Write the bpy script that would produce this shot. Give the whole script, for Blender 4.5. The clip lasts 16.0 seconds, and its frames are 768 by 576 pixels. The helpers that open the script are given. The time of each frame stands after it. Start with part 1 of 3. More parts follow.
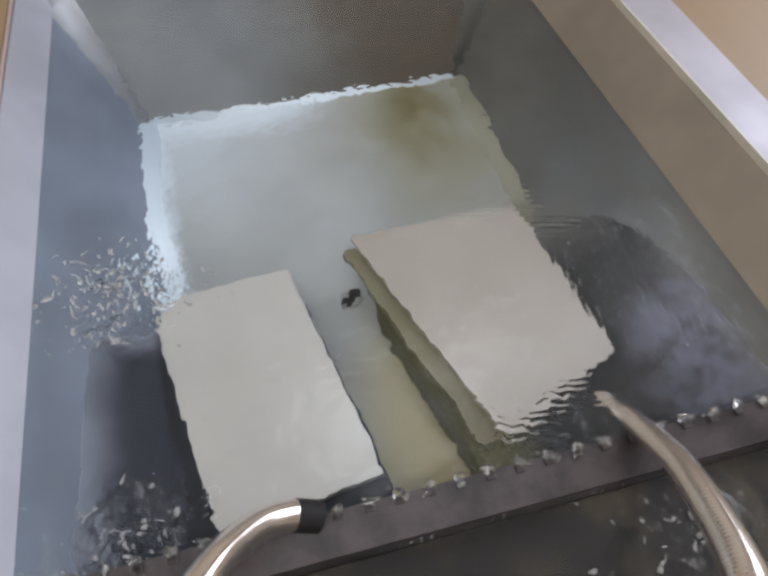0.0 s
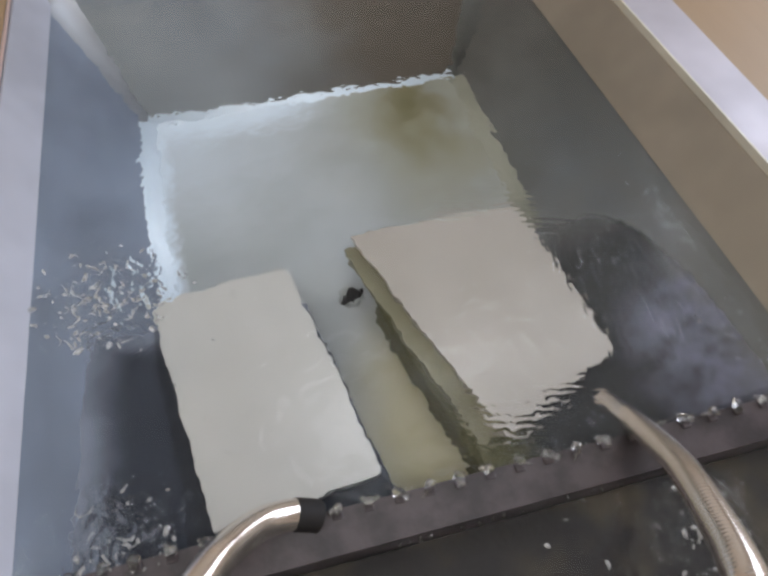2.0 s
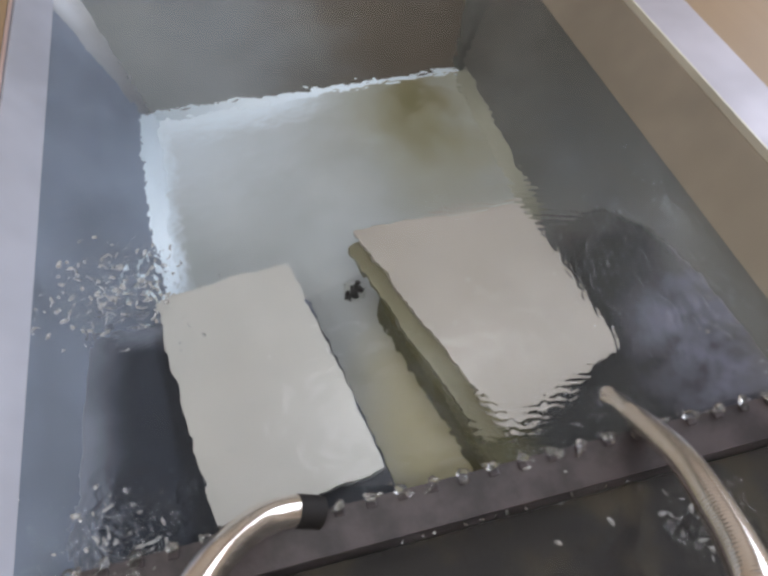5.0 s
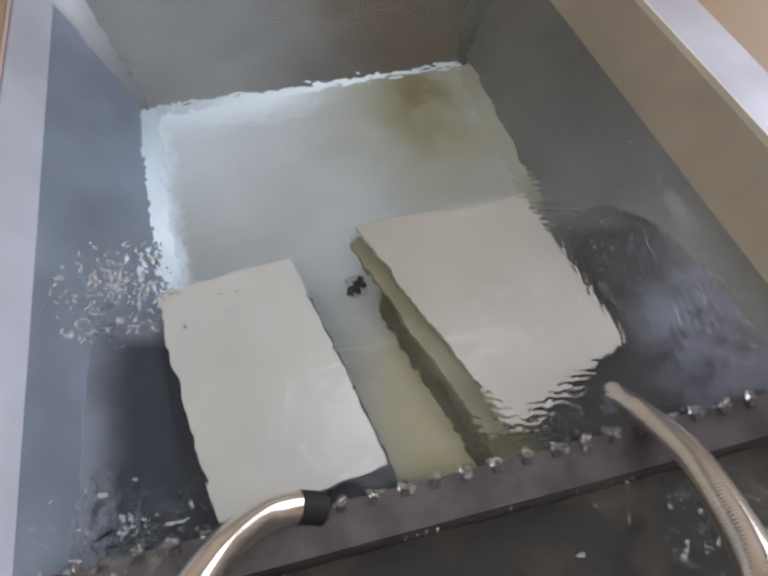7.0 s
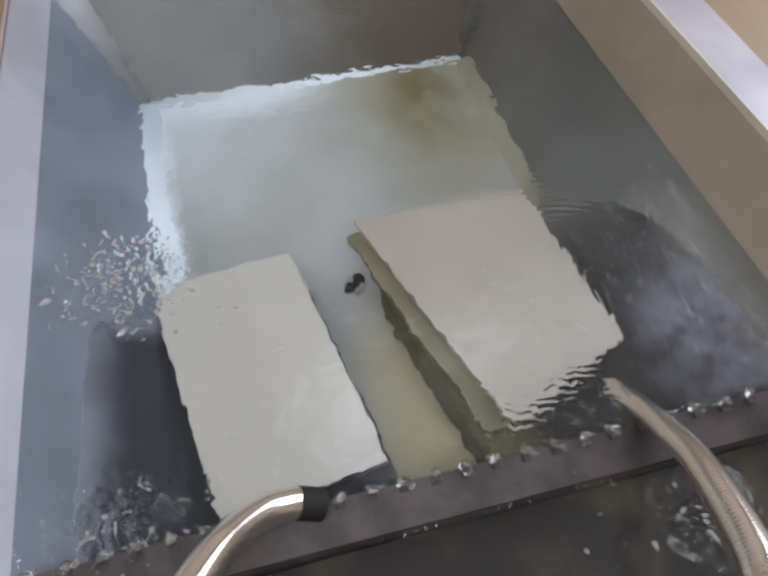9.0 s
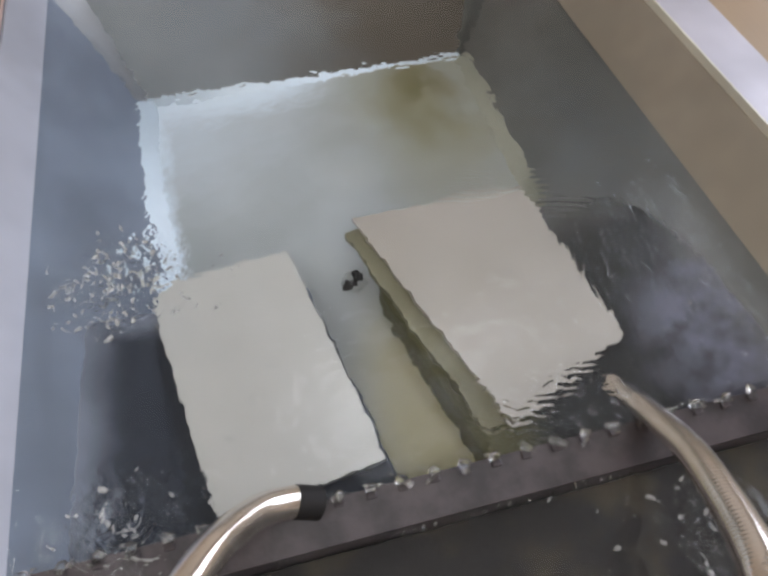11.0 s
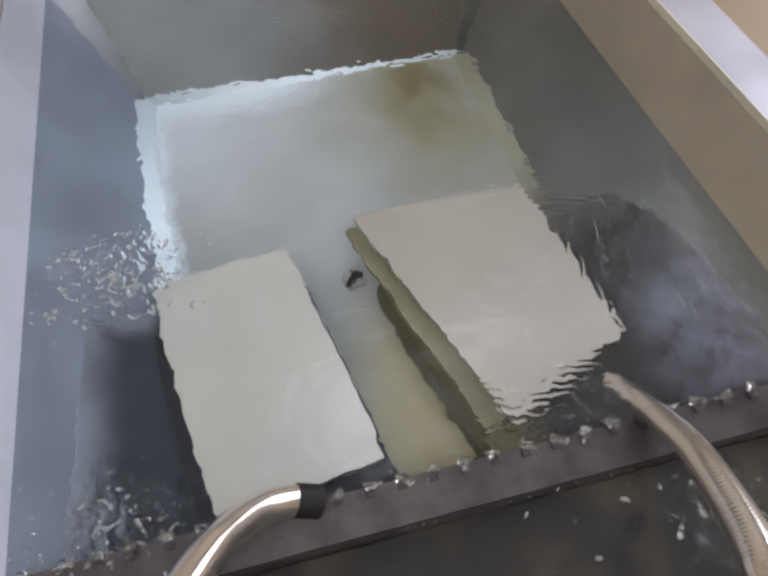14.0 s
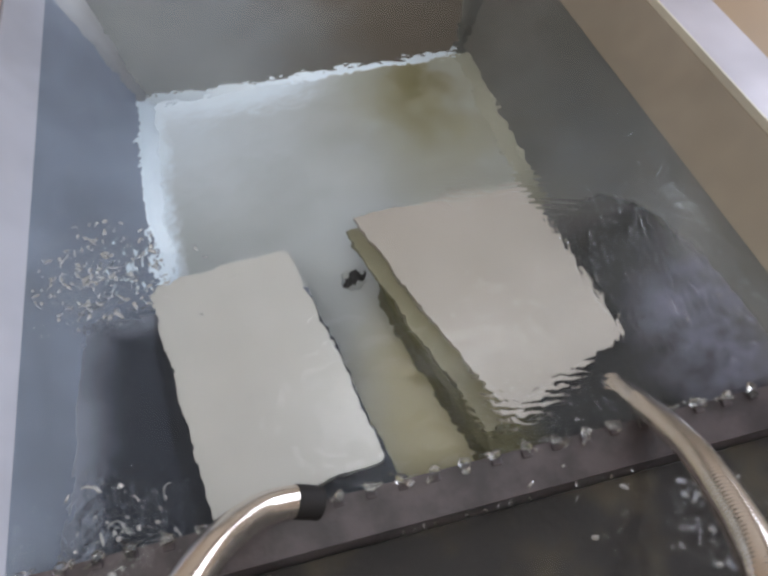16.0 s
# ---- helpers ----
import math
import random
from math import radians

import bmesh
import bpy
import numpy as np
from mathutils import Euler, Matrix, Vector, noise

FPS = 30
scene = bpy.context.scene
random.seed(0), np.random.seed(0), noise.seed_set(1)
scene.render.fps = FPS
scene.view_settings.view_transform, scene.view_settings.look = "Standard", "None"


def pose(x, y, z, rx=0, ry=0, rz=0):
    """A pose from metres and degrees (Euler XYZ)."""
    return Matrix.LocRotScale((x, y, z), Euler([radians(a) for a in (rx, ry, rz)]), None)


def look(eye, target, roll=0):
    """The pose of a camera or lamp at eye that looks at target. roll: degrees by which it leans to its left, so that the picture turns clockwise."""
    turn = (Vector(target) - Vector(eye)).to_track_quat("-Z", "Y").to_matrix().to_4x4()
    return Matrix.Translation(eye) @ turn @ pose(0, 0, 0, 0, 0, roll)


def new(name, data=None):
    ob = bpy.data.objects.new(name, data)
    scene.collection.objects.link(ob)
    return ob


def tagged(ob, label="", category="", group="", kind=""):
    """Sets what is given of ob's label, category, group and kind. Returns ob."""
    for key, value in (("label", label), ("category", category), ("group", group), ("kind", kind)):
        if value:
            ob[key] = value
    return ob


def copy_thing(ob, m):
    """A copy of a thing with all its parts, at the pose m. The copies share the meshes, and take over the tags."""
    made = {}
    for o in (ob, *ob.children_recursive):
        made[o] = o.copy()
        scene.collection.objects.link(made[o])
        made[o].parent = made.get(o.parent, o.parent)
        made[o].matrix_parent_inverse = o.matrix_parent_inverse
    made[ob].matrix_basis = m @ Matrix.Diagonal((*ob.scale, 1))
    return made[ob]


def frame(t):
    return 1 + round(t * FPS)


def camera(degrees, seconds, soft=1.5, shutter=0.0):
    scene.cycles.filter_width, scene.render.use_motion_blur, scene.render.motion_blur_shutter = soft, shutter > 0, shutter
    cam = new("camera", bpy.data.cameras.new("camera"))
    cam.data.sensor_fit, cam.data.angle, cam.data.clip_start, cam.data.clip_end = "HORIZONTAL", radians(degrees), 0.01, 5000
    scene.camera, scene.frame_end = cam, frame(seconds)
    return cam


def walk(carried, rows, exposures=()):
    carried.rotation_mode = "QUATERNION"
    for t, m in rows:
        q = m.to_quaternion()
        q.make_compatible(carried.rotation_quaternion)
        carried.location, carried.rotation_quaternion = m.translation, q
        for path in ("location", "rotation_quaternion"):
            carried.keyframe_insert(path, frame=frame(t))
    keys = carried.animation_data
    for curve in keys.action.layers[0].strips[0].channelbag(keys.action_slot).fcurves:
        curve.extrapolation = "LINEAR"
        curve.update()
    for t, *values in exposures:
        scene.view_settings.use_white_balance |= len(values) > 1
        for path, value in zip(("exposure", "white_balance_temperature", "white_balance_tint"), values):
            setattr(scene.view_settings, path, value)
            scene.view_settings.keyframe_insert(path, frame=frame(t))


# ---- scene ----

# ---- camera and its walk ----
cam = camera(62.0, 16.0, soft=3.0)
walk(cam, [
    (0.0, pose(0.0000, -0.0000, 0.5000, 35.674, -0.594, -14.696)),
    (0.5, pose(0.0010, 0.0008, 0.5009, 35.523, -0.653, -14.695)),
    (1.0, pose(0.0005, 0.0003, 0.4998, 35.572, -0.758, -14.653)),
    (1.5, pose(-0.0000, 0.0008, 0.5005, 35.532, -0.804, -14.747)),
    (2.0, pose(-0.0006, 0.0011, 0.4999, 35.517, -0.735, -14.723)),
    (2.5, pose(-0.0005, 0.0024, 0.4994, 35.440, -0.777, -14.769)),
    (3.0, pose(0.0006, 0.0025, 0.4991, 35.381, -0.731, -14.745)),
    (3.5, pose(0.0008, 0.0018, 0.4979, 35.364, -0.707, -14.621)),
    (4.0, pose(0.0000, 0.0018, 0.4971, 35.359, -0.659, -14.562)),
    (6.5, pose(0.0010, 0.0023, 0.4913, 35.095, -0.355, -14.425)),
    (7.0, pose(-0.0002, 0.0025, 0.4892, 35.122, -0.354, -14.424)),
    (7.5, pose(-0.0009, 0.0036, 0.4901, 34.961, -0.419, -14.421)),
    (8.0, pose(0.0003, 0.0043, 0.4905, 34.793, -0.427, -14.341)),
    (8.5, pose(0.0007, 0.0046, 0.4890, 34.688, -0.467, -14.317)),
    (9.0, pose(-0.0009, 0.0045, 0.4881, 34.659, -0.601, -14.293)),
    (11.5, pose(0.0025, 0.0041, 0.4840, 34.600, -0.267, -14.527)),
    (12.0, pose(0.0024, 0.0042, 0.4840, 34.590, -0.189, -14.627)),
    (12.5, pose(0.0020, 0.0057, 0.4837, 34.502, -0.233, -14.598)),
    (13.0, pose(0.0025, 0.0048, 0.4824, 34.559, -0.238, -14.587)),
    (13.5, pose(0.0030, 0.0047, 0.4820, 34.520, -0.236, -14.565)),
    (14.0, pose(0.0028, 0.0045, 0.4826, 34.464, -0.273, -14.569)),
    (14.5, pose(0.0016, 0.0062, 0.4824, 34.378, -0.337, -14.587)),
    (15.0, pose(0.0016, 0.0068, 0.4836, 34.294, -0.279, -14.627)),
    (15.5, pose(0.0020, 0.0062, 0.4826, 34.402, -0.277, -14.571)),
    (16.0, pose(0.0025, 0.0059, 0.4830, 34.406, -0.342, -14.548)),
], exposures=[(0.0, 0.0), (16.0, 0.0)])

# ---- world, sun, large lights ----
world = bpy.data.worlds.new("room_air")
scene.world = world
world.use_nodes = True
world.node_tree.nodes["Background"].inputs[0].default_value = (0.75, 0.8, 0.9, 1)
world.node_tree.nodes["Background"].inputs[1].default_value = 0.15


def area(name, eye, target, sx, sy, power, colour):
    lamp = bpy.data.lights.new(name, "AREA")
    lamp.shape, lamp.size, lamp.size_y, lamp.energy, lamp.color = "RECTANGLE", sx, sy, power, colour
    ob = new(name, lamp)
    ob.matrix_world = look(eye, target)
    return ob


# daylight from a window high beside the bath; the other lamps are unseen additions
area("window_light", (1.95, 0.7, 0.75), (0.0, 0.4, 0.0), 1.7, 1.2, 34, (0.77, 0.84, 1.0))
# added overhead lamps: faint cool fill, and a sheen on the plates' near ends
area("cool_fill", (1.52, 1.22, 1.66), (1.52, 1.22, 0.0), 0.8, 1.0, 1.1, (0.82, 0.89, 1.0))
area("highlight_lamp", (0.45, 0.92, 1.64), (0.45, 0.92, 0.0), 0.85, 0.34, 2.0, (0.84, 0.91, 1.0))
# two added panels: general fill, and stripes along the hoses
for panel_y in (-0.30, -1.50):
    area("fill_panel", (0.1, panel_y, 1.66), (0.1, panel_y * 0.6, 0.0), 1.8, 0.18, 7.8, (0.96, 0.97, 1.0))
# three added tubes that put long highlights on the hoses
for tube_x in (-1.25, -1.5, -1.75):
    area("highlight_lamp", (tube_x, 0.7, 1.64), (tube_x * 0.6, 0.7, 0.0), 0.06, 1.8, 5.5, (1.0, 0.95, 0.89))


# ---- materials ----
class Mat:
    """A node material built step by step."""

    def __init__(self, name, rough=0.5, metal=0.0):
        self.m = bpy.data.materials.new(name)
        self.m.use_nodes = True
        self.t = self.m.node_tree
        self.b = self.t.nodes["Principled BSDF"]
        self.b.inputs["Roughness"].default_value = rough
        self.b.inputs["Metallic"].default_value = metal
        self.co = self.t.nodes.new("ShaderNodeTexCoord").outputs["Object"]

    def put(self, value, socket):
        if isinstance(value, (int, float)):
            socket.default_value = value
        elif isinstance(value, tuple):
            socket.default_value = (*value, 1) if len(value) == 3 and len(socket.default_value) == 4 else value
        else:
            self.t.links.new(value, socket)

    def noise(self, scale, detail=4.0, rough=0.55, stretch=(1, 1, 1), shift=(0, 0, 0)):
        mp = self.t.nodes.new("ShaderNodeMapping")
        mp.inputs["Scale"].default_value = stretch
        mp.inputs["Location"].default_value = shift
        self.t.links.new(self.co, mp.inputs[0])
        n = self.t.nodes.new("ShaderNodeTexNoise")
        n.inputs["Scale"].default_value, n.inputs["Detail"].default_value = scale, detail
        n.inputs["Roughness"].default_value = rough
        self.t.links.new(mp.outputs[0], n.inputs["Vector"])
        return n.outputs[0]

    def wave(self, scale, turn=0, distortion=3.0, dscale=2.0):
        mp = self.t.nodes.new("ShaderNodeMapping")
        mp.inputs["Rotation"].default_value = (0, 0, radians(turn))
        self.t.links.new(self.co, mp.inputs[0])
        n = self.t.nodes.new("ShaderNodeTexWave")
        n.inputs["Scale"].default_value, n.inputs["Distortion"].default_value = scale, distortion
        n.inputs["Detail Scale"].default_value = dscale
        self.t.links.new(mp.outputs[0], n.inputs["Vector"])
        return n.outputs["Fac"]

    def rings(self, scale, centre, distortion=1.0, dscale=1.5):
        mp = self.t.nodes.new("ShaderNodeMapping")
        mp.inputs["Location"].default_value = tuple(-c for c in centre)
        self.t.links.new(self.co, mp.inputs[0])
        n = self.t.nodes.new("ShaderNodeTexWave")
        n.wave_type, n.rings_direction = "RINGS", "Z"
        n.inputs["Scale"].default_value, n.inputs["Distortion"].default_value = scale, distortion
        n.inputs["Detail Scale"].default_value = dscale
        self.t.links.new(mp.outputs[0], n.inputs["Vector"])
        return n.outputs["Fac"]

    def span(self, value, a, b, lo=0.0, hi=1.0):
        r = self.t.nodes.new("ShaderNodeMapRange")
        r.interpolation_type = "SMOOTHSTEP"
        self.put(value, r.inputs[0])
        for i, v in enumerate((a, b, lo, hi)):
            r.inputs[i + 1].default_value = v
        return r.outputs[0]

    def calc(self, op, a, b):
        n = self.t.nodes.new("ShaderNodeMath")
        n.operation = op
        self.put(a, n.inputs[0])
        self.put(b, n.inputs[1])
        return n.outputs[0]

    def near(self, point, inner, outer, stretch=(1, 1, 1)):
        """1 round a point of the object, falling to 0."""
        mp = self.t.nodes.new("ShaderNodeMapping")
        mp.inputs["Scale"].default_value = stretch
        self.t.links.new(self.co, mp.inputs[0])
        d = self.t.nodes.new("ShaderNodeVectorMath")
        d.operation = "DISTANCE"
        self.t.links.new(mp.outputs[0], d.inputs[0])
        d.inputs[1].default_value = tuple(p * s for p, s in zip(point, stretch))
        return self.span(d.outputs["Value"], inner, outer, 1.0, 0.0)

    def mix(self, fac, a, b):
        n = self.t.nodes.new("ShaderNodeMix")
        n.data_type = "RGBA"
        self.put(fac, n.inputs[0])
        self.put(a, n.inputs[6])
        self.put(b, n.inputs[7])
        return n.outputs[2]

    def colour(self, value):
        self.put(value, self.b.inputs["Base Color"])
        return self

    def rough(self, value):
        self.put(value, self.b.inputs["Roughness"])
        return self

    def bump(self, height, distance=1.0, strength=1.0):
        n = self.t.nodes.new("ShaderNodeBump")
        n.inputs["Strength"].default_value, n.inputs["Distance"].default_value = strength, distance
        self.put(height, n.inputs["Height"])
        self.t.links.new(n.outputs[0], self.b.inputs["Normal"])
        return self


def steel(name, base, rough=0.38, metal=0.55):
    m = Mat(name, rough, metal)
    cloud = m.noise(6, 3)
    m.colour(m.mix(m.span(cloud, 0.3, 0.7), tuple(c * 0.86 for c in base), tuple(min(1, c * 1.1) for c in base)))
    m.rough(m.span(m.noise(18, 5), 0.3, 0.7, rough - 0.03, rough + 0.12))
    return m.m


# the bath sides' steels differ: cool and warm light is put into their colours
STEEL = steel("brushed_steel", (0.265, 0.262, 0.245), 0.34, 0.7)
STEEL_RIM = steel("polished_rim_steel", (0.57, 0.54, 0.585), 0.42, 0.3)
STEEL_WARM_LIT = steel("warm_lit_steel", (0.415, 0.368, 0.305), 0.45, 0.4)
PINK = steel("pinkish_sealing_bead", (0.62, 0.46, 0.42), 0.5, 0.0)
LIP = steel("cream_sealing_strip", (0.78, 0.74, 0.62), 0.3, 0.0)
WELD = steel("streak_bright_weld", (0.42, 0.43, 0.44), 0.42, 0.35)
STEEL_GREY = steel("grey_side_steel", (0.25, 0.255, 0.24), 0.4, 0.6)
m = Mat("end_steel_warm_reflection", 0.42, 0.55)
axes = m.t.nodes.new("ShaderNodeSeparateXYZ")
m.t.links.new(m.co, axes.inputs[0])
# brown towards +x paints the wall's warm reflection into its colour
warm_side = m.calc("ADD", axes.outputs[0], m.calc("MULTIPLY", m.calc("SUBTRACT", m.noise(5, 4), 0.5), 0.35))
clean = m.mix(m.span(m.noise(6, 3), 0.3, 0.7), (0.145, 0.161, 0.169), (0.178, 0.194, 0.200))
m.colour(m.mix(m.span(warm_side, -0.06, 0.22), clean, (0.062, 0.052, 0.038)))
m.rough(m.span(m.noise(18, 5), 0.3, 0.7, 0.38, 0.5))
END_STEEL = m.m
# steel and strip of the -x side, coloured for the cool light there
STEEL_COOL_LIT = steel("cool_lit_steel", (0.295, 0.335, 0.405), 0.34, 0.6)
LINING_COOL_LIT = steel("cool_lit_lining", (0.56, 0.57, 0.64), 0.4, 0.2)

m = Mat("pale_bath_floor", 0.45)
stain = m.calc("MULTIPLY", m.near((0.26, 0.68, -0.16), 0.02, 0.24, (1, 0.75, 1)), m.span(m.noise(6, 3), 0.2, 0.6))
deep = m.calc("MULTIPLY", m.near((0.235, 0.70, -0.16), 0.0, 0.11, (1.4, 0.8, 1)), m.span(m.noise(13, 4), 0.3, 0.6))
silt = m.near((0.125, 0.22, -0.16), 0.06, 0.19, (1.7, 0.9, 1))
base = m.mix(m.span(m.noise(7, 4), 0.35, 0.7), (0.42, 0.45, 0.45), (0.34, 0.365, 0.355))
# far corner and two edges brightened in colour for their bluish sheen
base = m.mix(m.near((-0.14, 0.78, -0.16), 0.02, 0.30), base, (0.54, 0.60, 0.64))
axes = m.t.nodes.new("ShaderNodeSeparateXYZ")
m.t.links.new(m.co, axes.inputs[0])
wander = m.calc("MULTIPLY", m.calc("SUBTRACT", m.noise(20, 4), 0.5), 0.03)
sheen_x = m.span(m.calc("ADD", axes.outputs[0], wander), -0.124, -0.100, 1.0, 0.0)
sheen_y = m.span(m.calc("ADD", axes.outputs[1], wander), 0.690, 0.748, 0.0, 1.0)
sheen_y = m.calc("MULTIPLY", sheen_y, m.span(axes.outputs[0], 0.02, 0.20, 1.0, 0.15))
base = m.mix(m.calc("MAXIMUM", sheen_x, sheen_y), base, (0.66, 0.75, 0.81))
base = m.mix(silt, base, (0.47, 0.435, 0.27))
base = m.mix(stain, base, (0.27, 0.26, 0.17))
m.colour(m.mix(deep, base, (0.15, 0.13, 0.05))).bump(m.noise(60, 4), 0.0006)
FLOOR = m.m

# pale blue coving, its colour standing in for light reflected at the floor's edges
m = Mat("sheen_coving", 0.3)
m.colour(m.mix(m.noise(22, 4), (0.66, 0.76, 0.83), (0.76, 0.86, 0.92))).bump(m.noise(70, 3), 0.0006)
COVING = m.m

m = Mat("drain_steel", 0.4, 0.3)
m.colour(m.mix(m.noise(60, 3), (0.38, 0.405, 0.39), (0.44, 0.465, 0.45)))
DRAIN = m.m

m = Mat("silted_coving", 0.5)
m.colour(m.mix(m.noise(16, 4), (0.26, 0.26, 0.20), (0.36, 0.36, 0.29))).bump(m.noise(70, 3), 0.0006)
SILT = m.m

def pale(name, light, mid, dirt):
    m = Mat(name, 0.30)
    m.b.inputs["Coat Weight"].default_value, m.b.inputs["Coat Roughness"].default_value = 1.0, 0.27
    m.b.inputs["Coat IOR"].default_value = 2.1
    patch = m.mix(m.span(m.noise(11, 4), 0.3, 0.7), light, mid)
    m.colour(m.mix(m.span(m.noise(70, 3), 0.6, 0.8), patch, dirt)).bump(m.noise(140, 3), 0.0002)
    return m.m


PLATE = pale("pale_plate", (0.500, 0.498, 0.458), (0.455, 0.452, 0.412), (0.41, 0.405, 0.37))
PLATE_WARM = pale("warm_pale_plate", (0.385, 0.350, 0.302), (0.345, 0.312, 0.264), (0.31, 0.285, 0.245))

m = Mat("dark_fading_block", 0.85)
axes = m.t.nodes.new("ShaderNodeSeparateXYZ")
m.t.links.new(m.co, axes.inputs[0])
# block added for the dark area; upper and far edges fade to wall colour
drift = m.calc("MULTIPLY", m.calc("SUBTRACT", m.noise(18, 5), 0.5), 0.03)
edge_fade = m.calc("MAXIMUM", m.span(m.calc("ADD", axes.outputs[0], drift), -0.206, -0.158, 1.0, 0.0), m.span(m.calc("ADD", axes.outputs[1], drift), 0.355, 0.405))
m.colour(m.mix(edge_fade, m.mix(m.noise(14, 5), (0.013, 0.017, 0.024), (0.028, 0.034, 0.045)), (0.20, 0.22, 0.26))).bump(m.noise(90, 3), 0.0006)
DARK_BLOCK = m.m

m = Mat("slate_with_painted_sheen", 0.6)
# lavender patch: a reflection on the water, painted into the block
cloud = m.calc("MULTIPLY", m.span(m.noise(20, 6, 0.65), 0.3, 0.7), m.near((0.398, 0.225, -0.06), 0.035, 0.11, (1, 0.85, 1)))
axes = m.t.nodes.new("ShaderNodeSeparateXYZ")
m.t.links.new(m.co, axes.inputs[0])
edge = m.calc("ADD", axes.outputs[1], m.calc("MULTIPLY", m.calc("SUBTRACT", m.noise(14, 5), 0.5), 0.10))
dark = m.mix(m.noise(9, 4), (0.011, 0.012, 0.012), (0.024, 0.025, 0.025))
# far edge blends to the wall's grey
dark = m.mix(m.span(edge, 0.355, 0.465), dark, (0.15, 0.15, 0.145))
# olive end colours in the soft shadow beside the askew plate
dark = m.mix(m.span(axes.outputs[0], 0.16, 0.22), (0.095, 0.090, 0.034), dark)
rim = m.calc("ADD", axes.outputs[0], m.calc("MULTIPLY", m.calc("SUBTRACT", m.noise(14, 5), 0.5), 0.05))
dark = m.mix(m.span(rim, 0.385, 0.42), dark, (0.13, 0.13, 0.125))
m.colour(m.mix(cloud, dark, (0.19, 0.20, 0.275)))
m.bump(m.noise(50, 5), 0.002)
SLATE = m.m

m = Mat("olive_stone", 0.6)
m.colour(m.mix(m.noise(30, 5), (0.12, 0.112, 0.062), (0.25, 0.235, 0.15))).bump(m.noise(80, 4), 0.001)
OLIVE = m.m

m = Mat("dark_weir_plastic", 0.42)
m.colour(m.mix(m.span(m.noise(22, 5), 0.35, 0.65), (0.041, 0.033, 0.036), (0.092, 0.074, 0.079))).bump(m.noise(120, 3), 0.0004)
WEIR = m.m

# dark colour of the added liner that keeps the near chamber dark
m = Mat("dark_chamber_liner", 0.7)
m.colour(m.mix(m.span(m.noise(16, 4), 0.45, 0.7), (0.009, 0.007, 0.006), (0.055, 0.044, 0.026))).bump(m.noise(50, 4), 0.002)
TRAY = m.m

m = Mat("tan_wood", 0.5)
m.colour(m.mix(m.noise(12, 6, stretch=(1, 0.08, 1)), (0.35, 0.235, 0.135), (0.45, 0.315, 0.19))).bump(m.noise(60, 4, stretch=(1, 0.1, 1)), 0.0004)
WOOD = m.m

m = Mat("bronzed_steel_hose", 0.2, 0.95)
m.colour(m.mix(m.span(m.noise(9, 3), 0.3, 0.7), (0.90, 0.79, 0.69), (0.97, 0.91, 0.86)))
m.rough(m.span(m.noise(40, 4), 0.3, 0.7, 0.13, 0.20))
HOSE = m.m

m = Mat("black_mouth", 0.7)
m.colour((0.015, 0.013, 0.013))
BLACK = m.m

m = Mat("warm_plaster", 0.8)
m.colour(m.mix(m.noise(4, 5), (0.62, 0.55, 0.46), (0.70, 0.63, 0.54))).bump(m.noise(60, 4), 0.001)
PLASTER = m.m

m = Mat("white_ceiling_paint", 0.8)
m.colour(m.mix(m.noise(3, 5), (0.76, 0.76, 0.75), (0.82, 0.82, 0.80)))
CEILING = m.m

# clear water: small waves all over, a fine train of ripples over one plate, rough water by the inlets
m = Mat("clear_water", 0.0)
m.b.inputs["Transmission Weight"].default_value = 1.0
m.b.inputs["IOR"].default_value = 1.333
m.colour((0.96, 0.95, 0.945))
small = m.calc("ADD", m.calc("MULTIPLY", m.noise(90, 1, 0.5), 0.0006), m.calc("MULTIPLY", m.noise(36, 2, 0.45), 0.0020))
swell = m.calc("MULTIPLY", m.noise(14, 1, 0.4), 0.0016)
tip = m.calc("MULTIPLY", m.calc("MULTIPLY", m.wave(42, -76, 7.0, 1.6), 1.4), m.near((0.195, 0.185, 0), 0.015, 0.065, (0.7, 1, 1)))
ladder = m.calc("MULTIPLY", m.calc("MULTIPLY", m.wave(40, 10, 6.0, 2.2), 0.5), m.near((0.325, 0.295, 0), 0.030, 0.115, (1, 0.75, 1)))
arcs = m.calc("MULTIPLY", m.calc("MULTIPLY", m.rings(40, (0.235, 0.205, 0), 1.6, 1.5), 0.8), m.near((0.275, 0.40, 0), 0.01, 0.060, (1, 0.85, 1)))
crest = m.calc("MULTIPLY", m.wave(52, -76, 4.0, 1.4), m.near((0.20, 0.43, 0), 0.005, 0.045, (0.8, 1, 1)))
train = m.calc("MULTIPLY", m.calc("ADD", m.calc("ADD", tip, arcs), m.calc("ADD", ladder, crest)), 0.00075)
churn = m.calc("MULTIPLY", m.calc("MULTIPLY", m.noise(75, 2, 0.5), m.near((-0.16, 0.40, 0), 0.02, 0.085)), 0.0120)
jet = m.calc("MULTIPLY", m.calc("MULTIPLY", m.noise(70, 3, 0.6), m.near((0.36, 0.20, 0), 0.02, 0.08)), 0.0006)
spill = m.calc("MULTIPLY", m.calc("MULTIPLY", m.noise(75, 2, 0.5), m.near((-0.15, 0.17, 0), 0.02, 0.075)), 0.0110)
height = small
for more in (swell, train, churn, jet, spill):
    height = m.calc("ADD", height, more)
m.bump(height)
WATER = m.m

